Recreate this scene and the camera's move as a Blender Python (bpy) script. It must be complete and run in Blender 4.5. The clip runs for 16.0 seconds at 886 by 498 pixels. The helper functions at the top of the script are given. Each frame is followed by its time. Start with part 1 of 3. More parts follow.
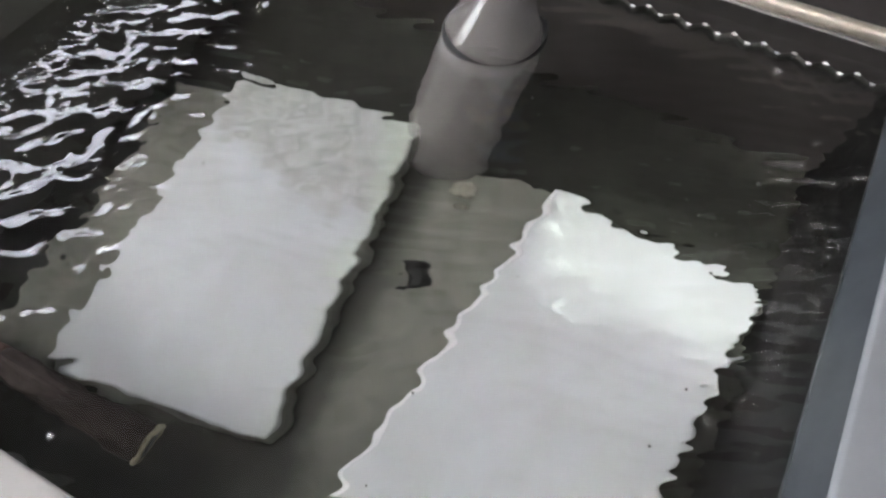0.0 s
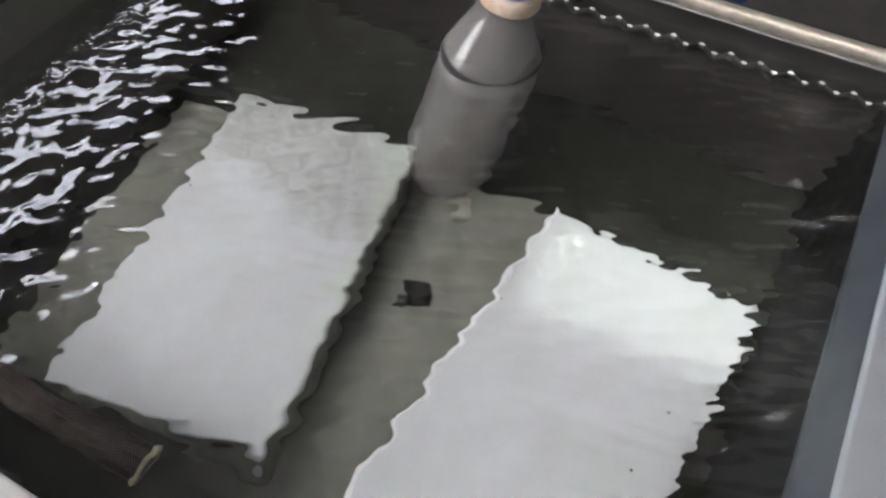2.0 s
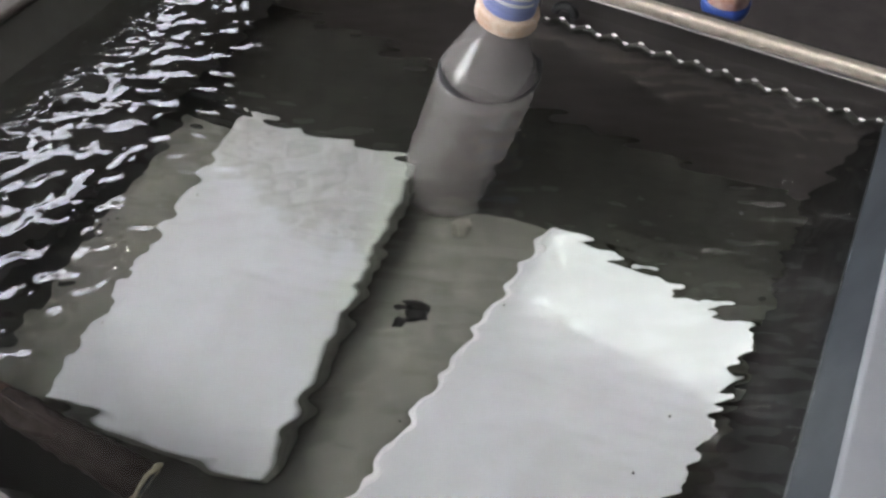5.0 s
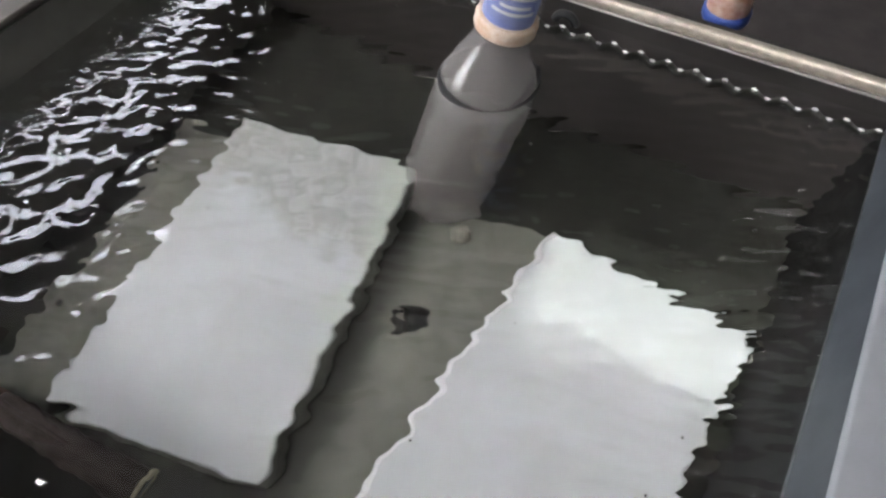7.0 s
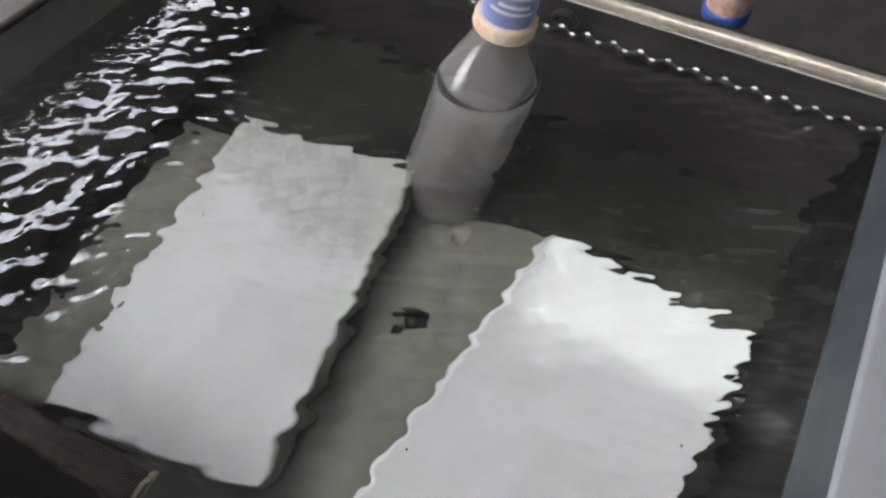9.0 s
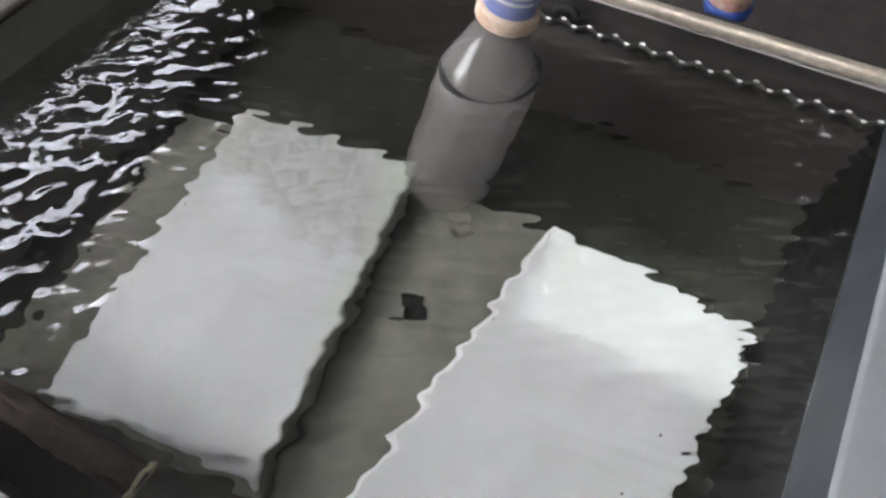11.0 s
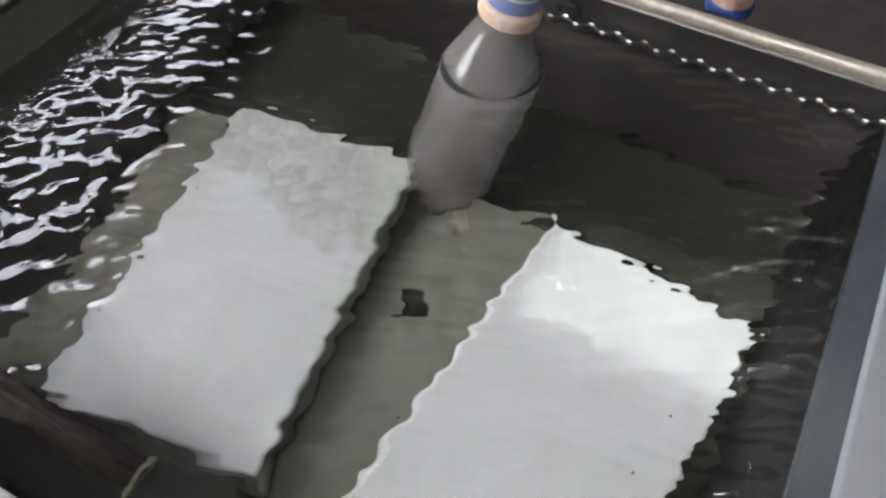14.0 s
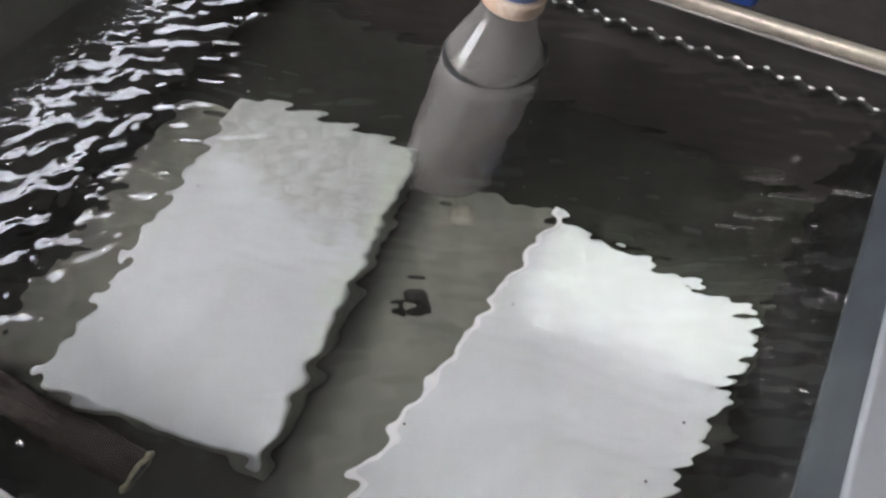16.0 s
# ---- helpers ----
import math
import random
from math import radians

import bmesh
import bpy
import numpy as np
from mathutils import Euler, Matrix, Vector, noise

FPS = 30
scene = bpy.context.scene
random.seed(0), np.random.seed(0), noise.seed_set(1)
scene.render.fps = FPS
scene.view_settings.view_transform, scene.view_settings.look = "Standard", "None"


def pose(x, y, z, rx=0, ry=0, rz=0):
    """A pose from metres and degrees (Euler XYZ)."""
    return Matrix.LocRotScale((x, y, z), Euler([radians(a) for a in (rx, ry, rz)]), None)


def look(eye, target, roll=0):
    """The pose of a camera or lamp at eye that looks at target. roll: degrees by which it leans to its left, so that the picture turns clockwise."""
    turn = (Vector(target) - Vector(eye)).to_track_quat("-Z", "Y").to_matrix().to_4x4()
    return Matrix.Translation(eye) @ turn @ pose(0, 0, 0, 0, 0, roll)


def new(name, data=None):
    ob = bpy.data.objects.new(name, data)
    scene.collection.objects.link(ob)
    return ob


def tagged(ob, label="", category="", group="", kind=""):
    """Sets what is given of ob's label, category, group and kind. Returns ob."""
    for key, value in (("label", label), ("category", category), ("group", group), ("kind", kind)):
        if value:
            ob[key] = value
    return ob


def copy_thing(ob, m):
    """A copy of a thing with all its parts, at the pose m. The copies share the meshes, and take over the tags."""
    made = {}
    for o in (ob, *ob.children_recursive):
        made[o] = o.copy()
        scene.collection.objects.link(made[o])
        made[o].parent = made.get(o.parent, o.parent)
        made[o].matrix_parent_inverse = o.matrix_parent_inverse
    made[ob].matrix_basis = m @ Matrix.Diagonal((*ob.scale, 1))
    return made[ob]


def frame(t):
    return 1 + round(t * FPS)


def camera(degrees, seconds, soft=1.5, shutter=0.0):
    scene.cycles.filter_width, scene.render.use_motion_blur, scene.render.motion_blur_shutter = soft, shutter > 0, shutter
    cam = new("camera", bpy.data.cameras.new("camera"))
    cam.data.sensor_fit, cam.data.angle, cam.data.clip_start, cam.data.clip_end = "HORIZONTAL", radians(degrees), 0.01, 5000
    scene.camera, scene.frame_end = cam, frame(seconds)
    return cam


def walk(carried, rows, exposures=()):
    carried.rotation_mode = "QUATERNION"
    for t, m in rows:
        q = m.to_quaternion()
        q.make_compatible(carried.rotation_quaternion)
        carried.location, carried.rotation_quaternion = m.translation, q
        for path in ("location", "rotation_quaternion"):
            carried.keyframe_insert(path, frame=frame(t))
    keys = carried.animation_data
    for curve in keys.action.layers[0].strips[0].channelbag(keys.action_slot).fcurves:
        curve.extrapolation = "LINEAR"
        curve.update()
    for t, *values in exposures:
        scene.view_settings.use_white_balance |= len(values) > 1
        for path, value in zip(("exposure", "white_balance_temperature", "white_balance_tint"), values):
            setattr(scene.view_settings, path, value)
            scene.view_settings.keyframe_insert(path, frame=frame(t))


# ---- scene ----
# ---- camera ----
cam = camera(62.0, 16.0, soft=2.6)
walk(cam, [
    (0.0, pose(-0.0074, -0.0042, 0.3149, 34.37, -0.35, -0.41)),
    (0.5, pose(-0.0074, -0.0054, 0.3164, 34.37, -0.74, -0.03)),
    (1.0, pose(-0.0063, -0.0045, 0.3172, 35.00, -0.21, -0.35)),
    (1.5, pose(-0.0051, -0.0032, 0.3178, 35.17, -0.32, -0.18)),
    (2.0, pose(-0.0048, -0.0024, 0.3180, 35.42, -0.13, -0.34)),
    (2.5, pose(-0.0056, -0.0029, 0.3188, 35.64, -0.28, -0.31)),
    (3.0, pose(-0.0065, -0.0032, 0.3195, 35.82, -0.45, -0.28)),
    (3.5, pose(-0.0071, -0.0029, 0.3199, 36.11, -0.39, -0.45)),
    (4.0, pose(-0.0068, -0.0031, 0.3203, 36.27, -0.30, -0.66)),
    (6.5, pose(-0.0002, -0.0003, 0.3247, 36.46, 0.16, -0.14)),
    (7.0, pose(-0.0000, 0.0000, 0.3250, 36.50, 0.00, 0.00)),
    (7.5, pose(0.0000, -0.0003, 0.3250, 36.43, -0.05, 0.14)),
    (8.0, pose(0.0003, -0.0002, 0.3250, 36.52, 0.06, 0.08)),
    (8.5, pose(0.0008, 0.0003, 0.3248, 36.56, 0.18, -0.03)),
    (9.0, pose(0.0012, 0.0007, 0.3247, 36.48, 0.26, -0.11)),
    (11.5, pose(-0.0016, -0.0027, 0.3204, 36.40, -0.21, -0.06)),
    (12.0, pose(-0.0017, -0.0028, 0.3204, 36.34, -0.30, -0.10)),
    (12.5, pose(-0.0025, -0.0035, 0.3208, 36.48, -0.02, -0.01)),
    (13.0, pose(-0.0031, -0.0034, 0.3201, 36.33, -0.30, 0.21)),
    (13.5, pose(-0.0040, -0.0035, 0.3196, 36.29, -0.51, 0.08)),
    (14.0, pose(-0.0043, -0.0027, 0.3186, 36.38, -0.53, 0.05)),
    (14.5, pose(-0.0034, 0.0001, 0.3161, 36.21, -0.39, -0.07)),
    (15.0, pose(-0.0037, 0.0009, 0.3157, 36.09, -0.45, -0.04)),
    (15.5, pose(-0.0039, 0.0018, 0.3151, 35.73, -0.36, 0.11)),
    (16.0, pose(-0.0039, 0.0030, 0.3141, 35.47, -0.36, 0.15)),
])

# ---- world, sun, exposure ----
TURN = -29.0                      # the tub stands turned; u runs along its back wall, v away from the viewer
SPIN = pose(0, 0, 0, 0, 0, TURN)


def tub(u, v, z, rx=0, ry=0, rz=0):
    """A pose given in the tub's own directions."""
    return SPIN @ pose(u, v, z, rx, ry, rz)


ROOF = 2.0                        # height of the ceiling over the water
SUN_U, SUN_V = -0.15, -0.55         # metres sideways per metre of height towards the sun
sun_way = (SPIN.to_3x3() @ Vector((SUN_U, SUN_V, 1.0))).normalized()
world = bpy.data.worlds.new("sky")
scene.world = world
world.use_nodes = True
wn = world.node_tree
sky = wn.nodes.new("ShaderNodeTexSky")
sky.sky_type = "NISHITA"
sky.sun_disc = False
sky.sun_elevation = math.asin(sun_way.z)
sky.sun_rotation = math.atan2(sun_way.x, sun_way.y)
sky.dust_density, sky.ozone_density = 4.0, 1.0
haze = wn.nodes.new("ShaderNodeHueSaturation")
haze.inputs["Saturation"].default_value = 0.21
wn.links.new(sky.outputs[0], haze.inputs["Color"])
wn.links.new(haze.outputs[0], wn.nodes["Background"].inputs[0])
wn.nodes["Background"].inputs[1].default_value = 0.15
sun = new("sun", bpy.data.lights.new("sun", "SUN"))
sun.data.energy = 0.13          # thin sun through haze
sun.data.angle = radians(0.55)
sun.data.cycles.is_caustics_light = True
sun.data.color = (0.93, 1.0, 0.89)
sun.matrix_world = look(sun_way * 30, (0, 0, 0))
scene.view_settings.exposure = 4.20


# ---- materials ----
def material(name, color, rough=0.5, metal=0.0, grain=60.0, amount=0.15, bump=0.0, tint=None, spec=0.5, coarse=6.0):
    """A surface with two scales of mottling and a fine relief."""
    m = bpy.data.materials.new(name)
    m.use_nodes = True
    nt = m.node_tree
    b = nt.nodes["Principled BSDF"]
    b.inputs["Metallic"].default_value = metal
    b.inputs["Specular IOR Level"].default_value = spec
    co = nt.nodes.new("ShaderNodeTexCoord")
    fine, big = nt.nodes.new("ShaderNodeTexNoise"), nt.nodes.new("ShaderNodeTexNoise")
    fine.inputs["Scale"].default_value, big.inputs["Scale"].default_value = grain, coarse
    fine.inputs["Detail"].default_value, big.inputs["Detail"].default_value = 5, 4
    for n in (fine, big):
        nt.links.new(co.outputs["Object"], n.inputs["Vector"])
    add = nt.nodes.new("ShaderNodeMath")
    add.operation = "ADD"
    nt.links.new(fine.outputs["Fac"], add.inputs[0])
    nt.links.new(big.outputs["Fac"], add.inputs[1])
    ramp = nt.nodes.new("ShaderNodeMapRange")
    ramp.inputs["From Min"].default_value, ramp.inputs["From Max"].default_value = 0.7, 1.3
    nt.links.new(add.outputs[0], ramp.inputs["Value"])
    mix = nt.nodes.new("ShaderNodeMix")
    mix.data_type = "RGBA"
    other = tint or tuple(c * (1 - 2 * amount) for c in color)
    mix.inputs[6].default_value = (*color, 1)
    mix.inputs[7].default_value = (*other, 1)
    nt.links.new(ramp.outputs[0], mix.inputs[0])
    nt.links.new(mix.outputs[2], b.inputs["Base Color"])
    r = nt.nodes.new("ShaderNodeMapRange")
    r.inputs["To Min"].default_value, r.inputs["To Max"].default_value = rough * 0.85, min(1, rough * 1.2)
    nt.links.new(fine.outputs["Fac"], r.inputs["Value"])
    nt.links.new(r.outputs[0], b.inputs["Roughness"])
    if bump:
        bp = nt.nodes.new("ShaderNodeBump")
        bp.inputs["Strength"].default_value = bump
        bp.inputs["Distance"].default_value = 0.002
        nt.links.new(fine.outputs["Fac"], bp.inputs["Height"])
        nt.links.new(bp.outputs[0], b.inputs["Normal"])
    return m


def see_through(m, alpha):
    m.node_tree.nodes["Principled BSDF"].inputs["Alpha"].default_value = alpha
    return m


def water_material():
    m = bpy.data.materials.new("water")
    m.use_nodes = True
    nt = m.node_tree
    nt.nodes.remove(nt.nodes["Principled BSDF"])
    clear, gloss = nt.nodes.new("ShaderNodeBsdfRefraction"), nt.nodes.new("ShaderNodeBsdfGlossy")
    edge, mix = nt.nodes.new("ShaderNodeFresnel"), nt.nodes.new("ShaderNodeMixShader")
    clear.inputs["Color"].default_value = (0.96, 0.97, 0.96, 1)
    clear.inputs["IOR"].default_value = 1.333
    clear.inputs["Roughness"].default_value = gloss.inputs["Roughness"].default_value = 0.0
    gloss.inputs["Color"].default_value = (0.97, 0.95, 1.0, 1)
    edge.inputs["IOR"].default_value = 1.5           # set above 1.333 to strengthen the glints
    nt.links.new(edge.outputs[0], mix.inputs[0])
    nt.links.new(clear.outputs[0], mix.inputs[1])
    nt.links.new(gloss.outputs[0], mix.inputs[2])
    nt.links.new(mix.outputs[0], nt.nodes["Material Output"].inputs["Surface"])
    return m


def glow_material():
    m = bpy.data.materials.new("lit_diffuser")
    m.use_nodes = True
    b = m.node_tree.nodes["Principled BSDF"]
    b.inputs["Emission Color"].default_value = (1.0, 0.97, 0.93, 1)
    b.inputs["Emission Strength"].default_value = 1.2
    return m


GLOW = glow_material()
WATER = water_material()
SOIL = material("dark_brown_floor", (0.036, 0.029, 0.027), 0.8, grain=25, amount=0.25, bump=0.4, coarse=2)
PLASTER = material("pale_plaster", (0.55, 0.555, 0.58), 0.9, grain=30, amount=0.06, bump=0.2)
DARK_WOOD = material("dark_stained_wood", (0.035, 0.03, 0.027), 0.8, grain=30, amount=0.3, bump=0.3)
HOUSE = material("dark_render_wall", (0.04, 0.037, 0.035), 0.9, grain=40, amount=0.3, bump=0.4)
TUB_DARK = material("dark_grey_plastic", (0.046, 0.046, 0.040), 0.8, grain=40, amount=0.2, bump=0.1, tint=(0.030, 0.030, 0.026), spec=0.15)
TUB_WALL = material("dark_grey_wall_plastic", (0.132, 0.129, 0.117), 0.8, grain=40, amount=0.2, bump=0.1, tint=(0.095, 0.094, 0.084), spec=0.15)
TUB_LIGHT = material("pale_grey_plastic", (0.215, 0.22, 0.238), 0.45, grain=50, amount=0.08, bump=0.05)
# darker copy of the wall plastic: shade put into the right wall's colour
TUB_SHADE = material("shaded_wall_plastic", (0.029, 0.028, 0.026), 0.8, grain=40, amount=0.2, bump=0.1, tint=(0.020, 0.019, 0.018), spec=0.15)
LINER = material("black_grey_liner", (0.075, 0.073, 0.066), 0.7, grain=60, amount=0.2, spec=0.3)
BAND = material("blue_grey_band", (0.034, 0.039, 0.045), 0.4, grain=40, amount=0.15, bump=0.05, coarse=20)
TUB_WHITE = material("off_white_plastic", (0.42, 0.40, 0.385), 0.5, grain=50, amount=0.06, bump=0.05)
TUB_GREY = material("mid_grey_plastic", (0.095, 0.083, 0.075), 0.6, grain=50, amount=0.1, bump=0.05)
SMOKY = see_through(material("smoky_plastic", (0.06, 0.054, 0.052), 0.3, grain=30, amount=0.15), 0.85)
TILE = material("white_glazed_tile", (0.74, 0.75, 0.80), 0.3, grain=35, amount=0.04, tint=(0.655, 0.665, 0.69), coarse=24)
LIT_WHITE = material("lit_white_edge", (0.93, 0.92, 0.96), 0.5, grain=90, amount=0.03)
TILE_TONED = material("toned_glazed_tile", (0.71, 0.72, 0.77), 0.3, grain=35, amount=0.04, tint=(0.635, 0.645, 0.675), coarse=24)


def patchy_tone(m):
    """A patchy greyer tone over one end of a tile and a greener one down one side."""
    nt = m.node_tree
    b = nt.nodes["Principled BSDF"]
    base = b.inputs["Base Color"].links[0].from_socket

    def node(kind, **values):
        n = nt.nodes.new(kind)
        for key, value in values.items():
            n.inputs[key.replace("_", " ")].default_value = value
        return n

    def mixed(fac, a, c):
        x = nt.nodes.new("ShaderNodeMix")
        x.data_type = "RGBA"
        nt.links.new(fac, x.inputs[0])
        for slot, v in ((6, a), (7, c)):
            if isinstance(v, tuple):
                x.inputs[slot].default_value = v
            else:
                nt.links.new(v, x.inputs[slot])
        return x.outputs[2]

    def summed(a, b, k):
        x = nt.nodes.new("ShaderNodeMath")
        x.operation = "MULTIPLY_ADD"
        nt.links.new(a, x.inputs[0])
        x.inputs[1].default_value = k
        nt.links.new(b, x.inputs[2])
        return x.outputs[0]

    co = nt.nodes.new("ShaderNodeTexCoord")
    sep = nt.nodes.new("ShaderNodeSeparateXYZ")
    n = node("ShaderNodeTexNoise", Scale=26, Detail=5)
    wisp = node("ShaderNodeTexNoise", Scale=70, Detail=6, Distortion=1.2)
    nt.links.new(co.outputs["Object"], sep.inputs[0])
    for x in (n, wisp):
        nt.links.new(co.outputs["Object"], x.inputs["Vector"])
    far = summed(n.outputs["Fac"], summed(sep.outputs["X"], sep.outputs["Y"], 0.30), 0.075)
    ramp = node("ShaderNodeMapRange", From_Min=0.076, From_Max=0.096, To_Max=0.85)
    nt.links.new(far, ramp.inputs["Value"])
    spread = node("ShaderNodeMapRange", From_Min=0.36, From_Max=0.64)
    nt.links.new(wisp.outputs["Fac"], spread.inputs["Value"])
    grey_tone = mixed(spread.outputs[0], (0.405, 0.41, 0.40, 1), (0.57, 0.575, 0.57, 1))
    one = mixed(ramp.outputs[0], base, grey_tone)
    # paler green tone down the side
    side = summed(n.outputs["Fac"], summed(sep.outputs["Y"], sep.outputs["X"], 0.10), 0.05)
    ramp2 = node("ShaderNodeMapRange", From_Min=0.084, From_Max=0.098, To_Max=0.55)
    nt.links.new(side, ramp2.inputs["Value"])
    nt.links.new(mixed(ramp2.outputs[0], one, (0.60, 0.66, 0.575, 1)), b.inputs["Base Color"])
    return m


patchy_tone(TILE_TONED)
BOARD = material("olive_grey_board", (0.235, 0.234, 0.204), 0.7, grain=70, amount=0.2, bump=0.3, tint=(0.155, 0.154, 0.132), coarse=14)
BLOCK = material("grey_block", (0.40, 0.40, 0.36), 0.8, grain=60, amount=0.25, bump=0.4)


def shade_band(m, x0, x1):
    """Paints the tile's shadow into the board's colour as a dark band beside it."""
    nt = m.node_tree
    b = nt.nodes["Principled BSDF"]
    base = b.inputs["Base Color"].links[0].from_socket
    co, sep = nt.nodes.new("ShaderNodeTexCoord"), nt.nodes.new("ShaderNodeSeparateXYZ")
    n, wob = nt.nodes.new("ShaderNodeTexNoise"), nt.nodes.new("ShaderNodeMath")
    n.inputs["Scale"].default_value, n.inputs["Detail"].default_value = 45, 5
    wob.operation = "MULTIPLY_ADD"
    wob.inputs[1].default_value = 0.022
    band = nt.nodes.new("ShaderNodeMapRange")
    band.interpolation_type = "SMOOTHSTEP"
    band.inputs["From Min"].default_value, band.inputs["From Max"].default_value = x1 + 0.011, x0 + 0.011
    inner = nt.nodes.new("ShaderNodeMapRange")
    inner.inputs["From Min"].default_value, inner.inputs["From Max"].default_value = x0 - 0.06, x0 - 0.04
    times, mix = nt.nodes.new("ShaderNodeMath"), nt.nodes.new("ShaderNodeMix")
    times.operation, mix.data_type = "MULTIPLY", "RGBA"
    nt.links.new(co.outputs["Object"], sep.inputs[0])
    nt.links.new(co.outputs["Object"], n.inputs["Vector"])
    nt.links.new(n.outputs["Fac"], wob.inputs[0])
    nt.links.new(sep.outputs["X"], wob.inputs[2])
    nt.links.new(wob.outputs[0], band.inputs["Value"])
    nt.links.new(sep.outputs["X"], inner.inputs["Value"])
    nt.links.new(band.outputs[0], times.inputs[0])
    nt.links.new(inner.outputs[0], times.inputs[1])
    # the bare end in front of it is darkened too
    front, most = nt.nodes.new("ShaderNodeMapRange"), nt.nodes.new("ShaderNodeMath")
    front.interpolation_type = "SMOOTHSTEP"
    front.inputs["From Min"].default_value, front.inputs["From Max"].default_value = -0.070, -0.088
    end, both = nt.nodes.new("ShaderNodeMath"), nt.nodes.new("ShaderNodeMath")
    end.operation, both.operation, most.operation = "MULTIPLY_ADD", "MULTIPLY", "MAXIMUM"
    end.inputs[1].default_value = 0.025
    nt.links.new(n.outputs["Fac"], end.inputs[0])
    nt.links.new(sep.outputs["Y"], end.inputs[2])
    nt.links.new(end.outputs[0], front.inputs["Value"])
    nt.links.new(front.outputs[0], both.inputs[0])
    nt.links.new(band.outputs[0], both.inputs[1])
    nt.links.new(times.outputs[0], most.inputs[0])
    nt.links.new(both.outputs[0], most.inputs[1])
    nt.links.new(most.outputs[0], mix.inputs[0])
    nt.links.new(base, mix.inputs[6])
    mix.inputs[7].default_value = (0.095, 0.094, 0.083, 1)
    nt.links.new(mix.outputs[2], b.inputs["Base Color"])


# tile shadow painted on the board
shade_band(BOARD, 0.036, 0.058)
BRASS = material("brushed_tan_metal", (0.52, 0.46, 0.385), 0.33, metal=0.45, grain=160, amount=0.18, bump=0.15)
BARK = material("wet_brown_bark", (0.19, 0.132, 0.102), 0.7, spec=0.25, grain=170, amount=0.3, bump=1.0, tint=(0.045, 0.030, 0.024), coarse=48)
SUNK_BARK = material("blackish_bark", (0.050, 0.040, 0.036), 0.8, spec=0.15, grain=130, amount=0.3, bump=1.0, tint=(0.024, 0.019, 0.017), coarse=34)
PEEL = material("peeling_tan_bark", (0.32, 0.225, 0.17), 0.75, grain=150, amount=0.3, bump=0.8, tint=(0.09, 0.06, 0.045), coarse=60)
RIM_WOOD = material("worn_pale_wood", (0.42, 0.38, 0.27), 0.7, grain=200, amount=0.3, bump=0.6, coarse=60)
PET = see_through(material("cloudy_clear_plastic", (0.235, 0.218, 0.210), 0.17, grain=20, amount=0.05, spec=1.0), 0.52)
FAINT = see_through(material("thin_clear_plastic", (0.4, 0.4, 0.4), 0.08, grain=20, amount=0.03, spec=0.9), 0.14)
BLUE = material("blue_cap_plastic", (0.17, 0.23, 0.56), 0.35, grain=80, amount=0.15)
DEEP_BLUE = material("deep_blue_plastic", (0.03, 0.07, 0.30), 0.35, grain=80, amount=0.1)
WHITE = material("white_print", (0.68, 0.70, 0.75), 0.5, grain=80, amount=0.05)
PEACH = material("peach_tape", (0.60, 0.50, 0.42), 0.6, grain=220, amount=0.2, bump=0.4, tint=(0.45, 0.27, 0.16), coarse=45)
ORANGE = material("faded_orange_print", (0.42, 0.20, 0.13), 0.5, grain=120, amount=0.2, tint=(0.65, 0.5, 0.42), coarse=60)
BLACK = material("black_rubber", (0.010, 0.010, 0.011), 0.85, grain=80, amount=0.2)
GLINT_WHITE = material("painted_glint", (0.92, 0.92, 0.92), 0.12, grain=90, amount=0.03, spec=1.0)
PEBBLE = material("dark_pebble", (0.022, 0.02, 0.018), 0.6, grain=200, amount=0.3, bump=0.5)
PALE = material("pale_pebble", (0.35, 0.33, 0.28), 0.6, grain=200, amount=0.2, bump=0.4)


# ---- mesh helpers ----
def mesh_of(name, bm, mat, smooth=True):
    me = bpy.data.meshes.new(name)
    bmesh.ops.recalc_face_normals(bm, faces=bm.faces)
    bm.to_mesh(me)
    bm.free()
    me.materials.append(mat)
    for p in me.polygons:
        p.use_smooth = smooth
    return me


def part(name, bm, mat, parent=None, label="", smooth=True, m=None):
    ob = new(name, mesh_of(name, bm, mat, smooth))
    if parent is not None:
        ob.parent = parent
    if m is not None:
        ob.matrix_basis = m
    return tagged(ob, label)


def box(cx, cy, cz, sx, sy, sz, bevel=0.0, segs=2):
    bm = bmesh.new()
    bmesh.ops.create_cube(bm, size=1)
    bmesh.ops.scale(bm, vec=(sx, sy, sz), verts=bm.verts)
    if bevel:
        bmesh.ops.bevel(bm, geom=bm.edges[:], offset=bevel, segments=segs, affect="EDGES", profile=0.5)
    bmesh.ops.translate(bm, vec=(cx, cy, cz), verts=bm.verts)
    return bm


def lathe(profile, n=48, closed=False):
    """A turned body from (radius, height) pairs."""
    bm = bmesh.new()
    rings = []
    for r, z in profile:
        rings.append([bm.verts.new((r * math.cos(2 * math.pi * i / n), r * math.sin(2 * math.pi * i / n), z)) for i in range(n)])
    for a, b in zip(rings, rings[1:]):
        for i in range(n):
            bm.faces.new((a[i], a[(i + 1) % n], b[(i + 1) % n], b[i]))
    if closed:
        bm.faces.new(list(reversed(rings[0])))
        bm.faces.new(rings[-1])
    return bm


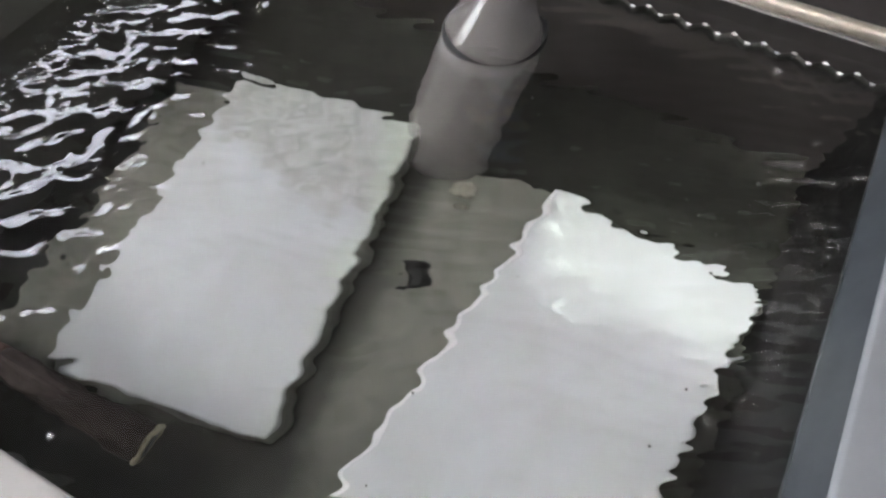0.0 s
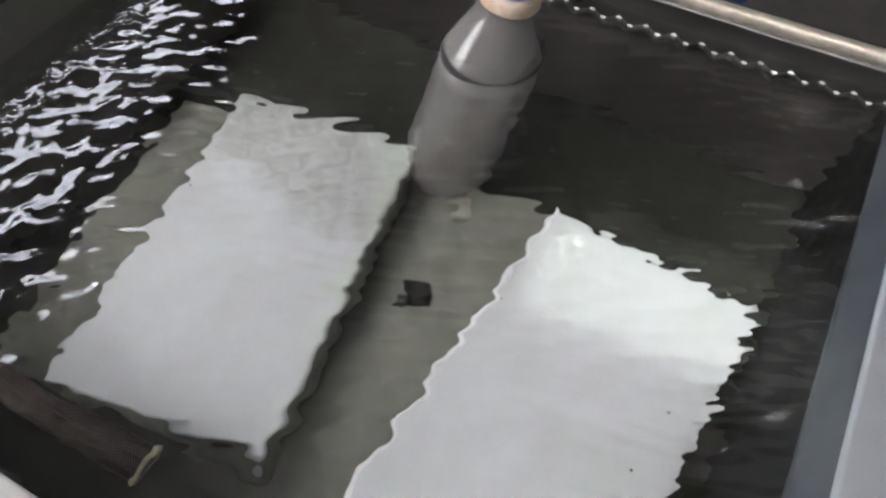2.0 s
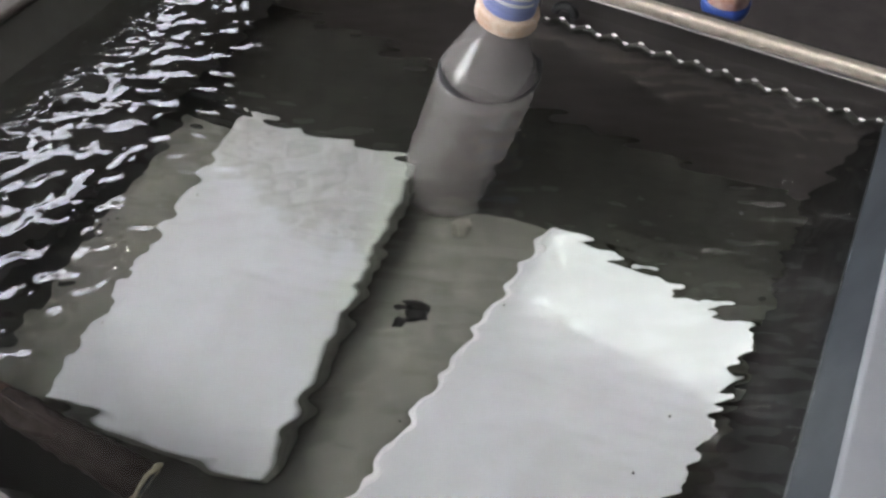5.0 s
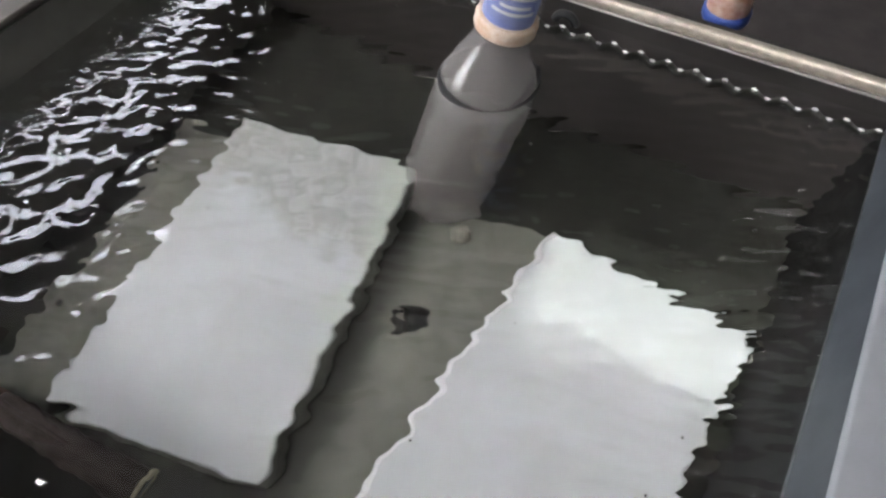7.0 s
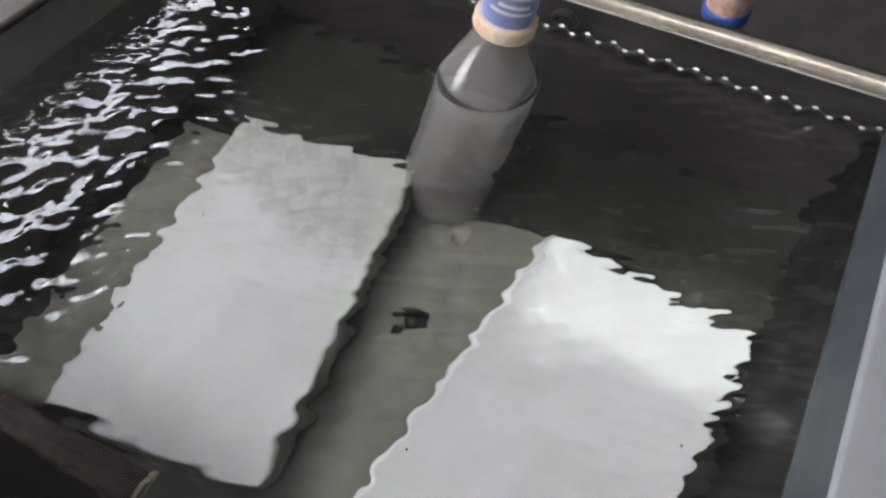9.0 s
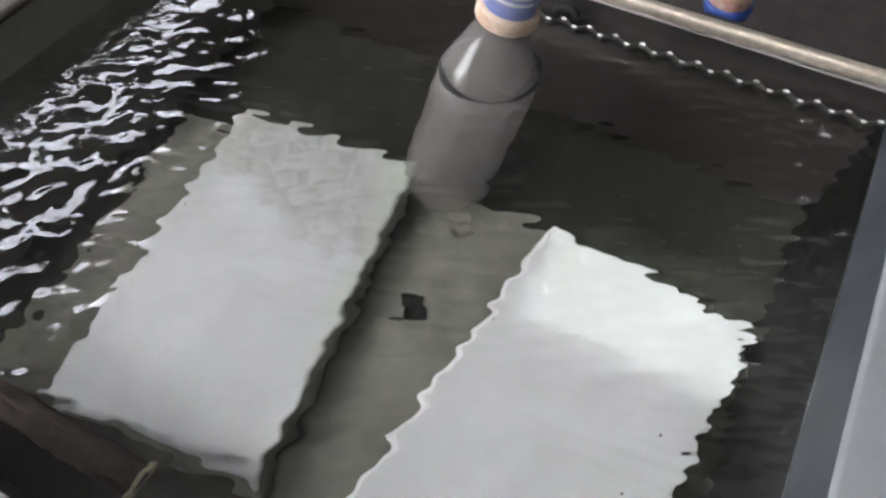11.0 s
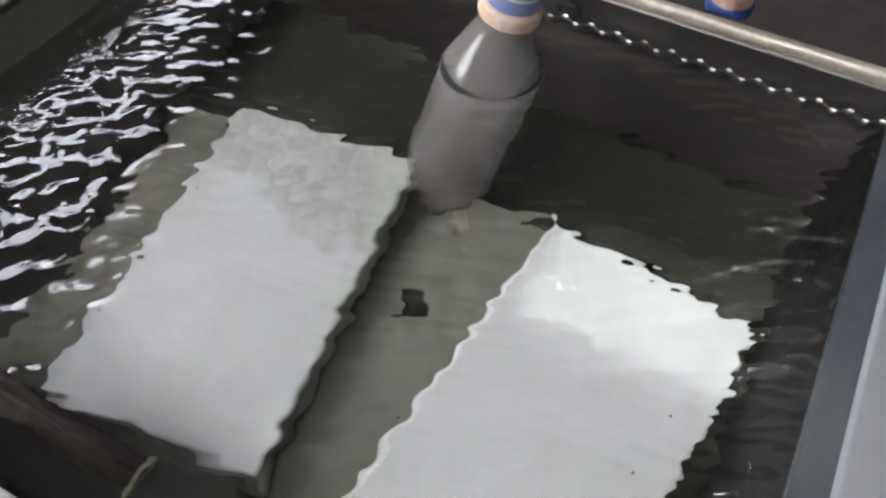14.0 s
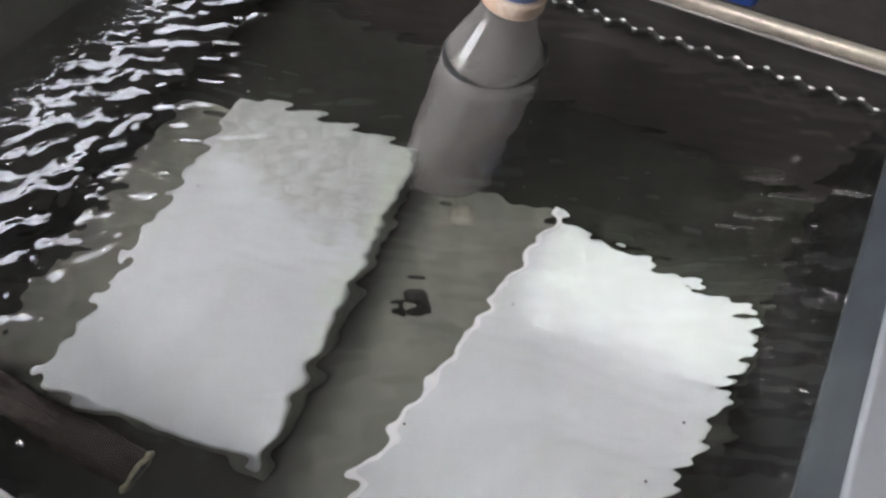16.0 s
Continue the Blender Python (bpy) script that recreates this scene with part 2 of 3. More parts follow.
def tube(points, radii, n=16, rough=0.0, seed=0):
    """A bent rod through points, with one radius a point."""
    bm = bmesh.new()
    pts = [Vector(p) for p in points]
    rings = []
    for k, p in enumerate(pts):
        d = (pts[min(k + 1, len(pts) - 1)] - pts[max(k - 1, 0)]).normalized()
        side = d.cross(Vector((0, 0, 1)))
        side = side.normalized() if side.length > 0.05 else Vector((1, 0, 0))
        up = side.cross(d)
        ring = []
        for i in range(n):
            a = 2 * math.pi * i / n
            r = radii[k]
            if rough:
                r *= 1 + rough * noise.noise(Vector((3 * math.cos(a) + seed, 3 * math.sin(a), k * 0.35)))
            ring.append(bm.verts.new(p + side * r * math.cos(a) + up * r * math.sin(a)))
        rings.append(ring)
    for a, b in zip(rings, rings[1:]):
        for i in range(n):
            bm.faces.new((a[i], a[(i + 1) % n], b[(i + 1) % n], b[i]))
    bm.faces.new(list(reversed(rings[0])))
    bm.faces.new(rings[-1])
    return bm


# ---- the tub's plan ----
U0, U1 = -0.430, 0.0812           # left and right walls at the water line
V0, V1 = -0.004, 0.424            # front and back walls
RIM = 0.026                       # rim over the water
TILE_TOP, TILE_T, BLOCK_T, BOARD_T = -0.120, 0.008, 0.030, 0.006
FLOOR = TILE_TOP - TILE_T - BLOCK_T - BOARD_T
FLARE = 0.0095
PERIOD, FOLD = 0.01936, 0.0026    # folds of the back liner


# ---- surroundings ----
def surroundings():
    # walls and ceiling out of view that shape the light on the tub
    bm = bmesh.new()
    bmesh.ops.create_grid(bm, x_segments=40, y_segments=40, size=400)
    part("ground", bm, SOIL, m=pose(0, 0, FLOOR - 0.012))
    tagged(bpy.data.objects["ground"], "dark brown trodden floor around the tub", "ground", kind="structure")
    # where the roof light must lie for its sunbeam to fall on the tile
    va = 0.216 + SUN_V * (ROOF + 0.084)
    ub = -0.084 + SUN_U * (ROOF + 0.084)
    split = 1.40                  # where the plaster ends and the boards begin
    left, right, near, far = -2.35, 4.5, -3.2, 3.4
    low = FLOOR - 0.012
    mid, high = (low + ROOF) / 2, ROOF - low

    def setting(name, bm, mat, label, category="wall"):
        tagged(part(name, bm, mat, smooth=False, m=SPIN), label, category, kind="structure")

    setting("wall_north", box((left + right) / 2, far + 0.1, mid + 0.4, right - left + 0.4, 0.2, high + 0.8), HOUSE, "dark rendered wall behind the tub")
    # unseen wall, added to cut the light from behind
    setting("wall_south", box((left + right) / 2, near - 0.1, mid, right - left + 0.4, 0.2, high), PLASTER, "unseen pale plaster wall added to shut out light")
    # the west wall, round a wide window
    w0, w1, z0, z1 = 0.35, 2.5, 0.80, 1.79
    d0, d1 = -2.1, -0.6          # an open doorway in the same wall
    setting("wall_west", box(left - 0.1, (d1 + w0) / 2, mid, 0.2, w0 - d1, high), HOUSE, "dark wall between the window and the doorway")
    setting("wall_west_near", box(left - 0.1, (near + d0) / 2, mid, 0.2, d0 - near, high), HOUSE, "dark wall beside the doorway")
    setting("wall_west_far", box(left - 0.1, (w1 + far) / 2, mid, 0.2, far - w1, high), HOUSE, "dark wall beside the window")
    setting("wall_west_low", box(left - 0.1, (w0 + w1) / 2, (low + z0) / 2, 0.2, w1 - w0, z0 - low), HOUSE, "dark wall under the window")
    setting("wall_west_top", box(left - 0.1, (w0 + w1) / 2, (z1 + ROOF) / 2, 0.2, w1 - w0, ROOF - z1), HOUSE, "dark lintel over the window")
    # unseen wall, added to cut light and glints from the right
    setting("wall_east", box(right + 0.1, (near + far) / 2, mid, 0.2, far - near, high), HOUSE, "unseen dark wall added to shut out light from the right")
    # unseen pale ceiling, two hatches and roof light added for light, then dark boards
    light = (ub, ub + 0.155, va, va + 0.090)

    def roof(name, region, holes, mat, label, z):
        a0, a1, b0, b1 = region
        cuts = sorted({b0, b1, *(c for h in holes for c in h[2:])})
        bm = bmesh.new()
        for c0, c1 in zip(cuts, cuts[1:]):
            start = a0
            for h in sorted(h for h in holes if h[2] <= c0 and h[3] >= c1) + [(a1, a1)]:
                piece = box((start + h[0]) / 2, (c0 + c1) / 2, z, h[0] - start, c1 - c0, 0.016)
                me = bpy.data.meshes.new("piece")
                piece.to_mesh(me)
                bm.from_mesh(me)
                bpy.data.meshes.remove(me)
                start = h[1]
        setting(name, bm, mat, label, "ceiling")

    roof("ceiling", (left, right, near, split), [(-1.30, -0.85, -1.04, -0.58), (-0.10, 0.18, -1.02, -0.70), light], PLASTER, "unseen pale plaster ceiling, two open hatches and a small roof light added to light the tiles", ROOF + 0.008)
    roof("ceiling_boards", (left, right, split, far), [], DARK_WOOD, "unseen dark stained ceiling boards that keep light out", ROOF + 0.008)


def build_glint_batten():
    """An unseen lit batten added under the boards so that the ripples mirror thin bright loops."""
    lamp = tagged(new("glint_batten"), "unseen slim batten lamp with a white housing, added for glints", "lamp")
    lamp.matrix_basis = tub(0.80, 1.50, ROOF)
    part("housing", box(0, 0, -0.0125, 1.06, 0.060, 0.025, 0.004), TUB_LIGHT, lamp)
    part("diffuser", box(0, 0, -0.034, 1.00, 0.034, 0.018, 0.006), GLOW, lamp, "glowing white diffuser")
    for x in (-0.515, 0.515):
        part("end_cap", box(x, 0, -0.034, 0.028, 0.056, 0.020, 0.003), TUB_LIGHT, lamp)


# ---- tub ----
def slab_wall(a, b, out, top, bottom, flare, thick, n=1):
    """A leaning wall between a and b at the water line; out is its outward way."""
    bm = bmesh.new()
    a, b, out = Vector((*a, 0)), Vector((*b, 0)), Vector((*out, 0))
    zs = [bottom, 0.0, top]
    k = flare / RIM
    rows = [[], []]
    for z in zs:
        for s, off in ((0, 0.0), (1, thick)):
            for p in (a, b):
                rows[s].append(bm.verts.new(p + out * (max(-0.02, k * z * (1 if z > 0 else 0.25)) + off) + Vector((0, 0, z))))
    for s in (0, 1):
        r = rows[s]
        for i in (0, 2):
            bm.faces.new((r[i], r[i + 1], r[i + 3], r[i + 2]))
    p, q = rows
    for i in (0, 2):
        bm.faces.new((p[i], p[i + 2], q[i + 2], q[i]))
        bm.faces.new((p[i + 1], p[i + 3], q[i + 3], q[i + 1]))
    bm.faces.new((p[0], p[1], q[1], q[0]))
    bm.faces.new((p[4], p[5], q[5], q[4]))
    return bm


def corrugated():
    """The back wall: a thin sheet folded into even waves."""
    bm = bmesh.new()
    n = 28 * 12
    cols = []
    for i in range(n + 1):
        u = U0 - 0.02 + (U1 - U0 + 0.04) * i / n
        w = V1 - 0.005 + FOLD * math.sin(2 * math.pi * (u + 0.0064) / PERIOD)
        cols.append([bm.verts.new((u, w + o, z)) for o, z in ((0, -0.010), (0, 0.0006), (0.0005, 0.0006), (0.0005, -0.010))])
    for a, b in zip(cols, cols[1:]):
        for k in range(4):
            bm.faces.new((a[k], b[k], b[(k + 1) % 4], a[(k + 1) % 4]))
    return bm


def build_tub():
    t = tagged(new("water_tub"), "shallow plastic tub with dark inside and pale rim, full of water", "tub")
    t.matrix_basis = SPIN
    part("floor_panel", box((U0 + U1) / 2, (V0 + V1) / 2, FLOOR - 0.005, U1 - U0 + 0.06, V1 - V0 + 0.06, 0.01), TUB_DARK, t, "dark grey tub bottom", smooth=False)
    part("side_wall", slab_wall((U1, V0 - 0.04), (U1, V1 + 0.03), (1, 0), RIM, FLOOR, FLARE, 0.05), TUB_SHADE, t, "right side wall under water, shade put in its colour", smooth=False)
    part("wall_band", slab_wall((U1 - 0.0015, V0 - 0.03), (U1 - 0.0015, V1), (1, 0), RIM, -0.004, FLARE, 0.001), BAND, t, "blue-grey band over the water line", smooth=False)
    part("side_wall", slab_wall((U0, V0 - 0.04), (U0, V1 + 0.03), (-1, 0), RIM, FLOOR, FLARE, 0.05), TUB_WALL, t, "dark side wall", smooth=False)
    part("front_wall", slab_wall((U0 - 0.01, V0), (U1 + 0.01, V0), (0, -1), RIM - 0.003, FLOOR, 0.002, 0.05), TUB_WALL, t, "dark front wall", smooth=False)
    part("back_liner", corrugated(), LINER, t, "dark corrugated plastic liner")
    part("back_wall", box((U0 + U1) / 2, V1 + 0.012, (FLOOR + 0.0185) / 2, U1 - U0 + 0.02, 0.003, 0.0185 - FLOOR), SMOKY, t, "smoky plastic back wall", smooth=False)
    part("back_ledge", box((U0 + U1) / 2, V1 + 0.0310, (FLOOR + 0.004) / 2, U1 - U0 + 0.02, 0.0345, 0.004 - FLOOR, 0.0005, 1), SOIL, t, "dark ledge behind the back wall")
    part("back_lip", box((U0 + U1) / 2, V1 + 0.0066, 0.0178, U1 - U0 + 0.01, 0.0078, 0.0007, 0.0002, 1), TUB_WHITE, t, "thin pale lip under the rail")
    # white arcs standing in for the glints on the water at the liner's folds
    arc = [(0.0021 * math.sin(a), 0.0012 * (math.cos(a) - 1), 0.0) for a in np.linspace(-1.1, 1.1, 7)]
    crest = mesh_of("painted_glint", tube(arc, [0.0002, 0.0005, 0.0007, 0.0009, 0.0007, 0.0005, 0.0002], 10), GLINT_WHITE)
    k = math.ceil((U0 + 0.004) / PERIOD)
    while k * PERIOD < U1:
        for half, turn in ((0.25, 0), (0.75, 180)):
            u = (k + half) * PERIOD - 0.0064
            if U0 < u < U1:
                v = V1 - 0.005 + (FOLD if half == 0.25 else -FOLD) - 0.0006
                glint = tagged(new("painted_glint", crest), "white arc standing in for a water glint")
                glint.parent = t
                glint.matrix_basis = pose(u, v, 0.0012, 0, 0, turn)
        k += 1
    part("rim", box(U1 + FLARE + 0.032, (V0 + V1) / 2 - 0.02, RIM + 0.003, 0.07, V1 - V0 + 0.12, 0.006, 0.0025), TUB_LIGHT, t, "pale grey rim")
    part("rim", box(U0 - FLARE - 0.035, (V0 + V1) / 2, RIM + 0.003, 0.07, V1 - V0 + 0.12, 0.006, 0.0025), TUB_GREY, t, "grey rim")
    part("rim", box((U0 + U1) / 2, V0 - 0.034, RIM + 0.001, U1 - U0 + 0.02, 0.07, 0.006, 0.0025), TUB_WHITE, t, "off-white front rim")
    bar = tagged(new("metal_rail"), "slim tan brushed metal rail along the tub's back edge", "rail")
    bar.matrix_basis = SPIN
    part("rod", tube([(u, V1 + 0.007, 0.0232 + 0.0008 * math.sin(u * 9)) for u in np.linspace(-0.175, 0.16, 24)], [0.0050] * 24, 20), BRASS, bar)
    part("end_cap", tube([(-0.178, V1 + 0.007, 0.0232), (-0.172, V1 + 0.007, 0.0232)], [0.0056, 0.0056], 20), BLACK, bar, "black rail end")
    hook = [(-0.137 + 0.0075 * math.cos(a), V1 + 0.001, 0.001 + 0.0075 * math.sin(a)) for a in np.linspace(0.1, math.pi * 0.95, 14)]
    tagged(part("rubber_loop", tube(hook, [0.0032] * 14, 10), BLACK, m=SPIN), "black rubber loop on the back wall", "loop")


# ---- things under water ----
def build_tiles():
    a = pose(-0.1275, 0.2795, 0, 0, 0, -20.2)     # left tile, its middle
    b = pose(0.0655, 0.1715, 0, 0, 0, -34.8)
    for m, wide, mat, label in ((a @ pose(-0.002, 0, 0), 0.1440, TILE_TONED, "white glazed wall tile under water, greyer and patchy at one end"),
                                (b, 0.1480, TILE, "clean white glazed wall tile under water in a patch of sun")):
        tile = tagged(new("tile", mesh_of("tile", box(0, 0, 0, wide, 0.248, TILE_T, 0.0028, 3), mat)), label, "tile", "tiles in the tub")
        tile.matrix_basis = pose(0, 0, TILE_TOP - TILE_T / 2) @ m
    # whiter strip that paints in the light along the second tile's left edge
    bm = bmesh.new()
    rows = []
    for k in range(61):
        y = -0.1235 + 0.247 * k / 60
        w = 0.0030 + 0.0012 * noise.noise(Vector((y * 160, 0, 2)))
        rows.append([bm.verts.new((x, y, z)) for x, z in ((-0.0744, TILE_T / 2 - 0.003), (-0.0738, TILE_T / 2 + 0.0002), (-0.0735 + w, TILE_T / 2 + 0.0006), (-0.0733 + w, TILE_T / 2 - 0.001))])
    for p, q in zip(rows, rows[1:]):
        for k in range(4):
            bm.faces.new((p[k], p[(k + 1) % 4], q[(k + 1) % 4], q[k]))
    part("lit_edge", bm, LIT_WHITE, tile, "bright strip painted for the light along the tile edge")
    block = tagged(new("block", mesh_of("block", box(0, 0, 0, 0.1425, 0.246, BLOCK_T - 0.0004, 0.002), BLOCK)),
                   "grey block under a white tile", "block", "blocks under the tiles")
    z = TILE_TOP - TILE_T - BLOCK_T / 2
    block.matrix_basis = pose(0, 0, z) @ a @ pose(-0.002, 0, 0)
    copy_thing(block, pose(0, 0, z) @ b)
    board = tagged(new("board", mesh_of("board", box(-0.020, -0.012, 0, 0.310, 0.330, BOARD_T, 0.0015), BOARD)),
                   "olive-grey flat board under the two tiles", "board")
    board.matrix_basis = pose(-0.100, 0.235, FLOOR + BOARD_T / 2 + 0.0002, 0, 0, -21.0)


def lump(seed, r, flat=0.6):
    bm = bmesh.new()
    bmesh.ops.create_icosphere(bm, subdivisions=3, radius=1)
    for v in bm.verts:
        d = 1 + 0.5 * noise.noise(v.co * 1.4 + Vector((seed, 0, 0))) + 0.25 * noise.noise(v.co * 3.7 + Vector((0, seed, 0)))
        v.co = Vector((v.co.x * r * d, v.co.y * r * d, v.co.z * r * d * flat))
    return bm


def build_stones():
    top = FLOOR + BOARD_T
    tagged(part("pebble", lump(3, 0.0088, 0.6), PEBBLE, m=pose(-0.0195, 0.2645, top + 0.003)), "small dark pebble on the board", "pebble")
    tagged(part("pebble", lump(5, 0.0045, 0.5), PEBBLE, m=pose(-0.0310, 0.2575, top + 0.0016)), "tiny dark pebble on the board", "pebble")
    tagged(part("pebble", lump(8, 0.0075, 0.6), PALE, m=pose(0.012, 0.331, top + 0.003)), "small pale pebble beside the bottle", "pebble")


# ---- bottles ----
def bottle_body(h, r, shoulder, neck, foot=0.0):
    base = [(0.0005, foot + 0.007), (r * 0.45, foot + 0.006), (r * 0.75, foot + 0.001), (r * 0.93, foot + 0.002), (r, foot + 0.010)]
    ribs = [(r * (1 - 0.012 * (math.sin(k * 1.1) > 0.4)), foot + 0.012 + (shoulder - foot - 0.012) * k / 24) for k in range(25)]
    top = []
    for k in range(1, 15):
        s = k / 14
        top.append((neck + (r - neck) * (math.cos(s * math.pi) * 0.5 + 0.5), shoulder + (h - shoulder) * s ** 0.85))
    return lathe(base + ribs + top)


def build_bottle():
    b = tagged(new("plastic_bottle"), "cloudy clear plastic bottle leaning upright in the water, blue cap", "bottle")
    b.matrix_basis = pose(0.004, 0.371, -0.1295, 0, 10.5, 0)
    part("body", bottle_body(0.182, 0.0335, 0.122, 0.0165, -0.0265), PET, b, "cloudy clear body")
    # black crescents in place of the dark reflection at the leaning body's water line
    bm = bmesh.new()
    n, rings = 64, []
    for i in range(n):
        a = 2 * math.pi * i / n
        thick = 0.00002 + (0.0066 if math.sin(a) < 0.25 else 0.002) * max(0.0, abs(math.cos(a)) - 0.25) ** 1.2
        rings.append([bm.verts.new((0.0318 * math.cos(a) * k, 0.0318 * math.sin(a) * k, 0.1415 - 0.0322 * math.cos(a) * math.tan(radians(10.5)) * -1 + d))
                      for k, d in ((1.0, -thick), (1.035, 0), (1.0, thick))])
    for i in range(n):
        p, q = rings[i], rings[(i + 1) % n]
        for k in range(2):
            bm.faces.new((p[k], q[k], q[k + 1], p[k + 1]))
    part("meniscus_dark", bm, BLACK, b, "black ring painted for the dark meniscus reflection")
    wrap = [(0.0168, 0.1795), (0.0186, 0.1805), (0.0194, 0.1825), (0.0190, 0.1850), (0.0195, 0.1875), (0.0186, 0.1900), (0.0160, 0.1905)]
    part("neck_wrap", lathe(wrap), PEACH, b, "peach-coloured wrapped neck ring")
    cap = part("cap", lathe([(0.0155, 0.1890), (0.0160, 0.1905), (0.0160, 0.215), (0.0150, 0.2175), (0.0005, 0.2178)]), BLUE, b, "blue cap with white print")
    for k, (z, a0, a1) in enumerate(((0.2005, -2.5, -0.8), (0.2050, -2.2, -1.0), (0.2110, -2.6, -0.7))):
        bm = bmesh.new()
        n = 18
        ring = [[bm.verts.new((0.01616 * math.cos(a0 + (a1 - a0) * i / n), 0.01616 * math.sin(a0 + (a1 - a0) * i / n), z + d)) for d in (-0.0011, 0.0011)] for i in range(n + 1)]
        for p, q in zip(ring, ring[1:]):
            bm.faces.new((p[0], q[0], q[1], p[1]))
        part("print_band", bm, WHITE, cap)
    part("sleeve", lathe([(0.0186, 0.1905), (0.0189, 0.196), (0.0189, 0.216), (0.0182, 0.216), (0.0180, 0.196)]), FAINT, b, "clear plastic sleeve round the cap")

    c = tagged(new("plastic_bottle"), "clear plastic bottle with orange and blue cap behind the tub", "bottle")
    c.matrix_basis = tub(-0.043, 0.517, FLOOR - 0.012)
    part("body", bottle_body(0.155, 0.032, 0.115, 0.0145), FAINT, c, "clear body")
    ring = pose(0, 0, 0.019)
    part("cap_ring", lathe([(0.0150, 0.137), (0.0168, 0.1375), (0.0178, 0.140), (0.0178, 0.1460), (0.0160, 0.1470)]), DEEP_BLUE, c, "deep blue band", m=ring)
    part("cap", lathe([(0.0156, 0.1455), (0.0158, 0.147), (0.0160, 0.180), (0.0148, 0.183), (0.0005, 0.1832)]), ORANGE, c, "faded orange printed cap", m=ring)


# ---- stick ----
def build_stick():
    # it dips into the water at the middle point and ends below it
    entry, end = Vector((-0.249, 0.0295, 0.0)), Vector((-0.176, 0.0300, -0.017))
    way = (end - entry).normalized()
    start = entry - way * ((entry.x + 0.462) / way.x)
    stick = tagged(new("stick"), "dark brown wet stick dipping into the water, pale worn end", "stick")
    stick.matrix_basis = SPIN
    n, pts, rad = 110, [], []
    for k in range(n):
        q = k / (n - 1)
        pts.append(start.lerp(end, q) + Vector((0, 0.0016 * math.sin(7 * q), 0.0014 * math.sin(11 * q + 1))))
        rad.append(0.0056 + 0.0034 * max(0.0, (q - 0.55) / 0.45))
    cut = round((n - 1) * (entry.x - start.x) / (end.x - start.x)) - 2
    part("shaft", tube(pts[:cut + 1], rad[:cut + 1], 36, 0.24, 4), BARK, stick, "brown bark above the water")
    part("sunken_end", tube(pts[cut:], [x * 1.02 for x in rad[cut:]], 36, 0.28, 4), SUNK_BARK, stick, "blackish bark under water")
    # strips of bark that peel along the shaft
    for j, (q0, q1, a, r) in enumerate(((0.30, 0.62, 1.9, 0.0011), (0.42, 0.66, 1.2, 0.0008), (0.25, 0.55, 0.6, 0.0009), (0.50, 0.70, 2.4, 0.0007), (0.62, 0.9, 1.5, 0.0008))):
        line = []
        for k in range(18):
            q = q0 + (q1 - q0) * k / 17
            i = round(q * (n - 1))
            b = a + 0.5 * noise.noise(Vector((q * 9, j, 0)))
            line.append(Vector(pts[i]) + Vector((0, math.cos(b), math.sin(b))) * rad[i] * 1.06)
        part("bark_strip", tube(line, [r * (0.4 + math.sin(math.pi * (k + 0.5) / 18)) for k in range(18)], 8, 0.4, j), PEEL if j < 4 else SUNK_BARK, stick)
    e, side = Vector(pts[-1]), way.cross(Vector((0, 0, 1))).normalized()
    up = side.cross(way)
    ring, thick = [], []
    for k in range(33):
        a = 2 * math.pi * k / 32
        r = 0.0096 + 0.0012 * noise.noise(Vector((math.cos(a), math.sin(a), 5)))
        ring.append(e + side * r * math.cos(a) + up * r * math.sin(a) + way * 0.0015 * noise.noise(Vector((2 * math.cos(a), 2 * math.sin(a), 1))))
        thick.append(0.0013 + 0.0007 * noise.noise(Vector((2 * math.cos(a), 2 * math.sin(a), 9))))
    part("worn_rim", tube(ring, thick, 10), RIM_WOOD, stick, "pale worn rim at the end")
    part("end_face", tube([e - way * 0.002, e + way * 0.0012], [0.0080, 0.0074], 20, 0.1, 3), PEBBLE, stick, "dark end face")


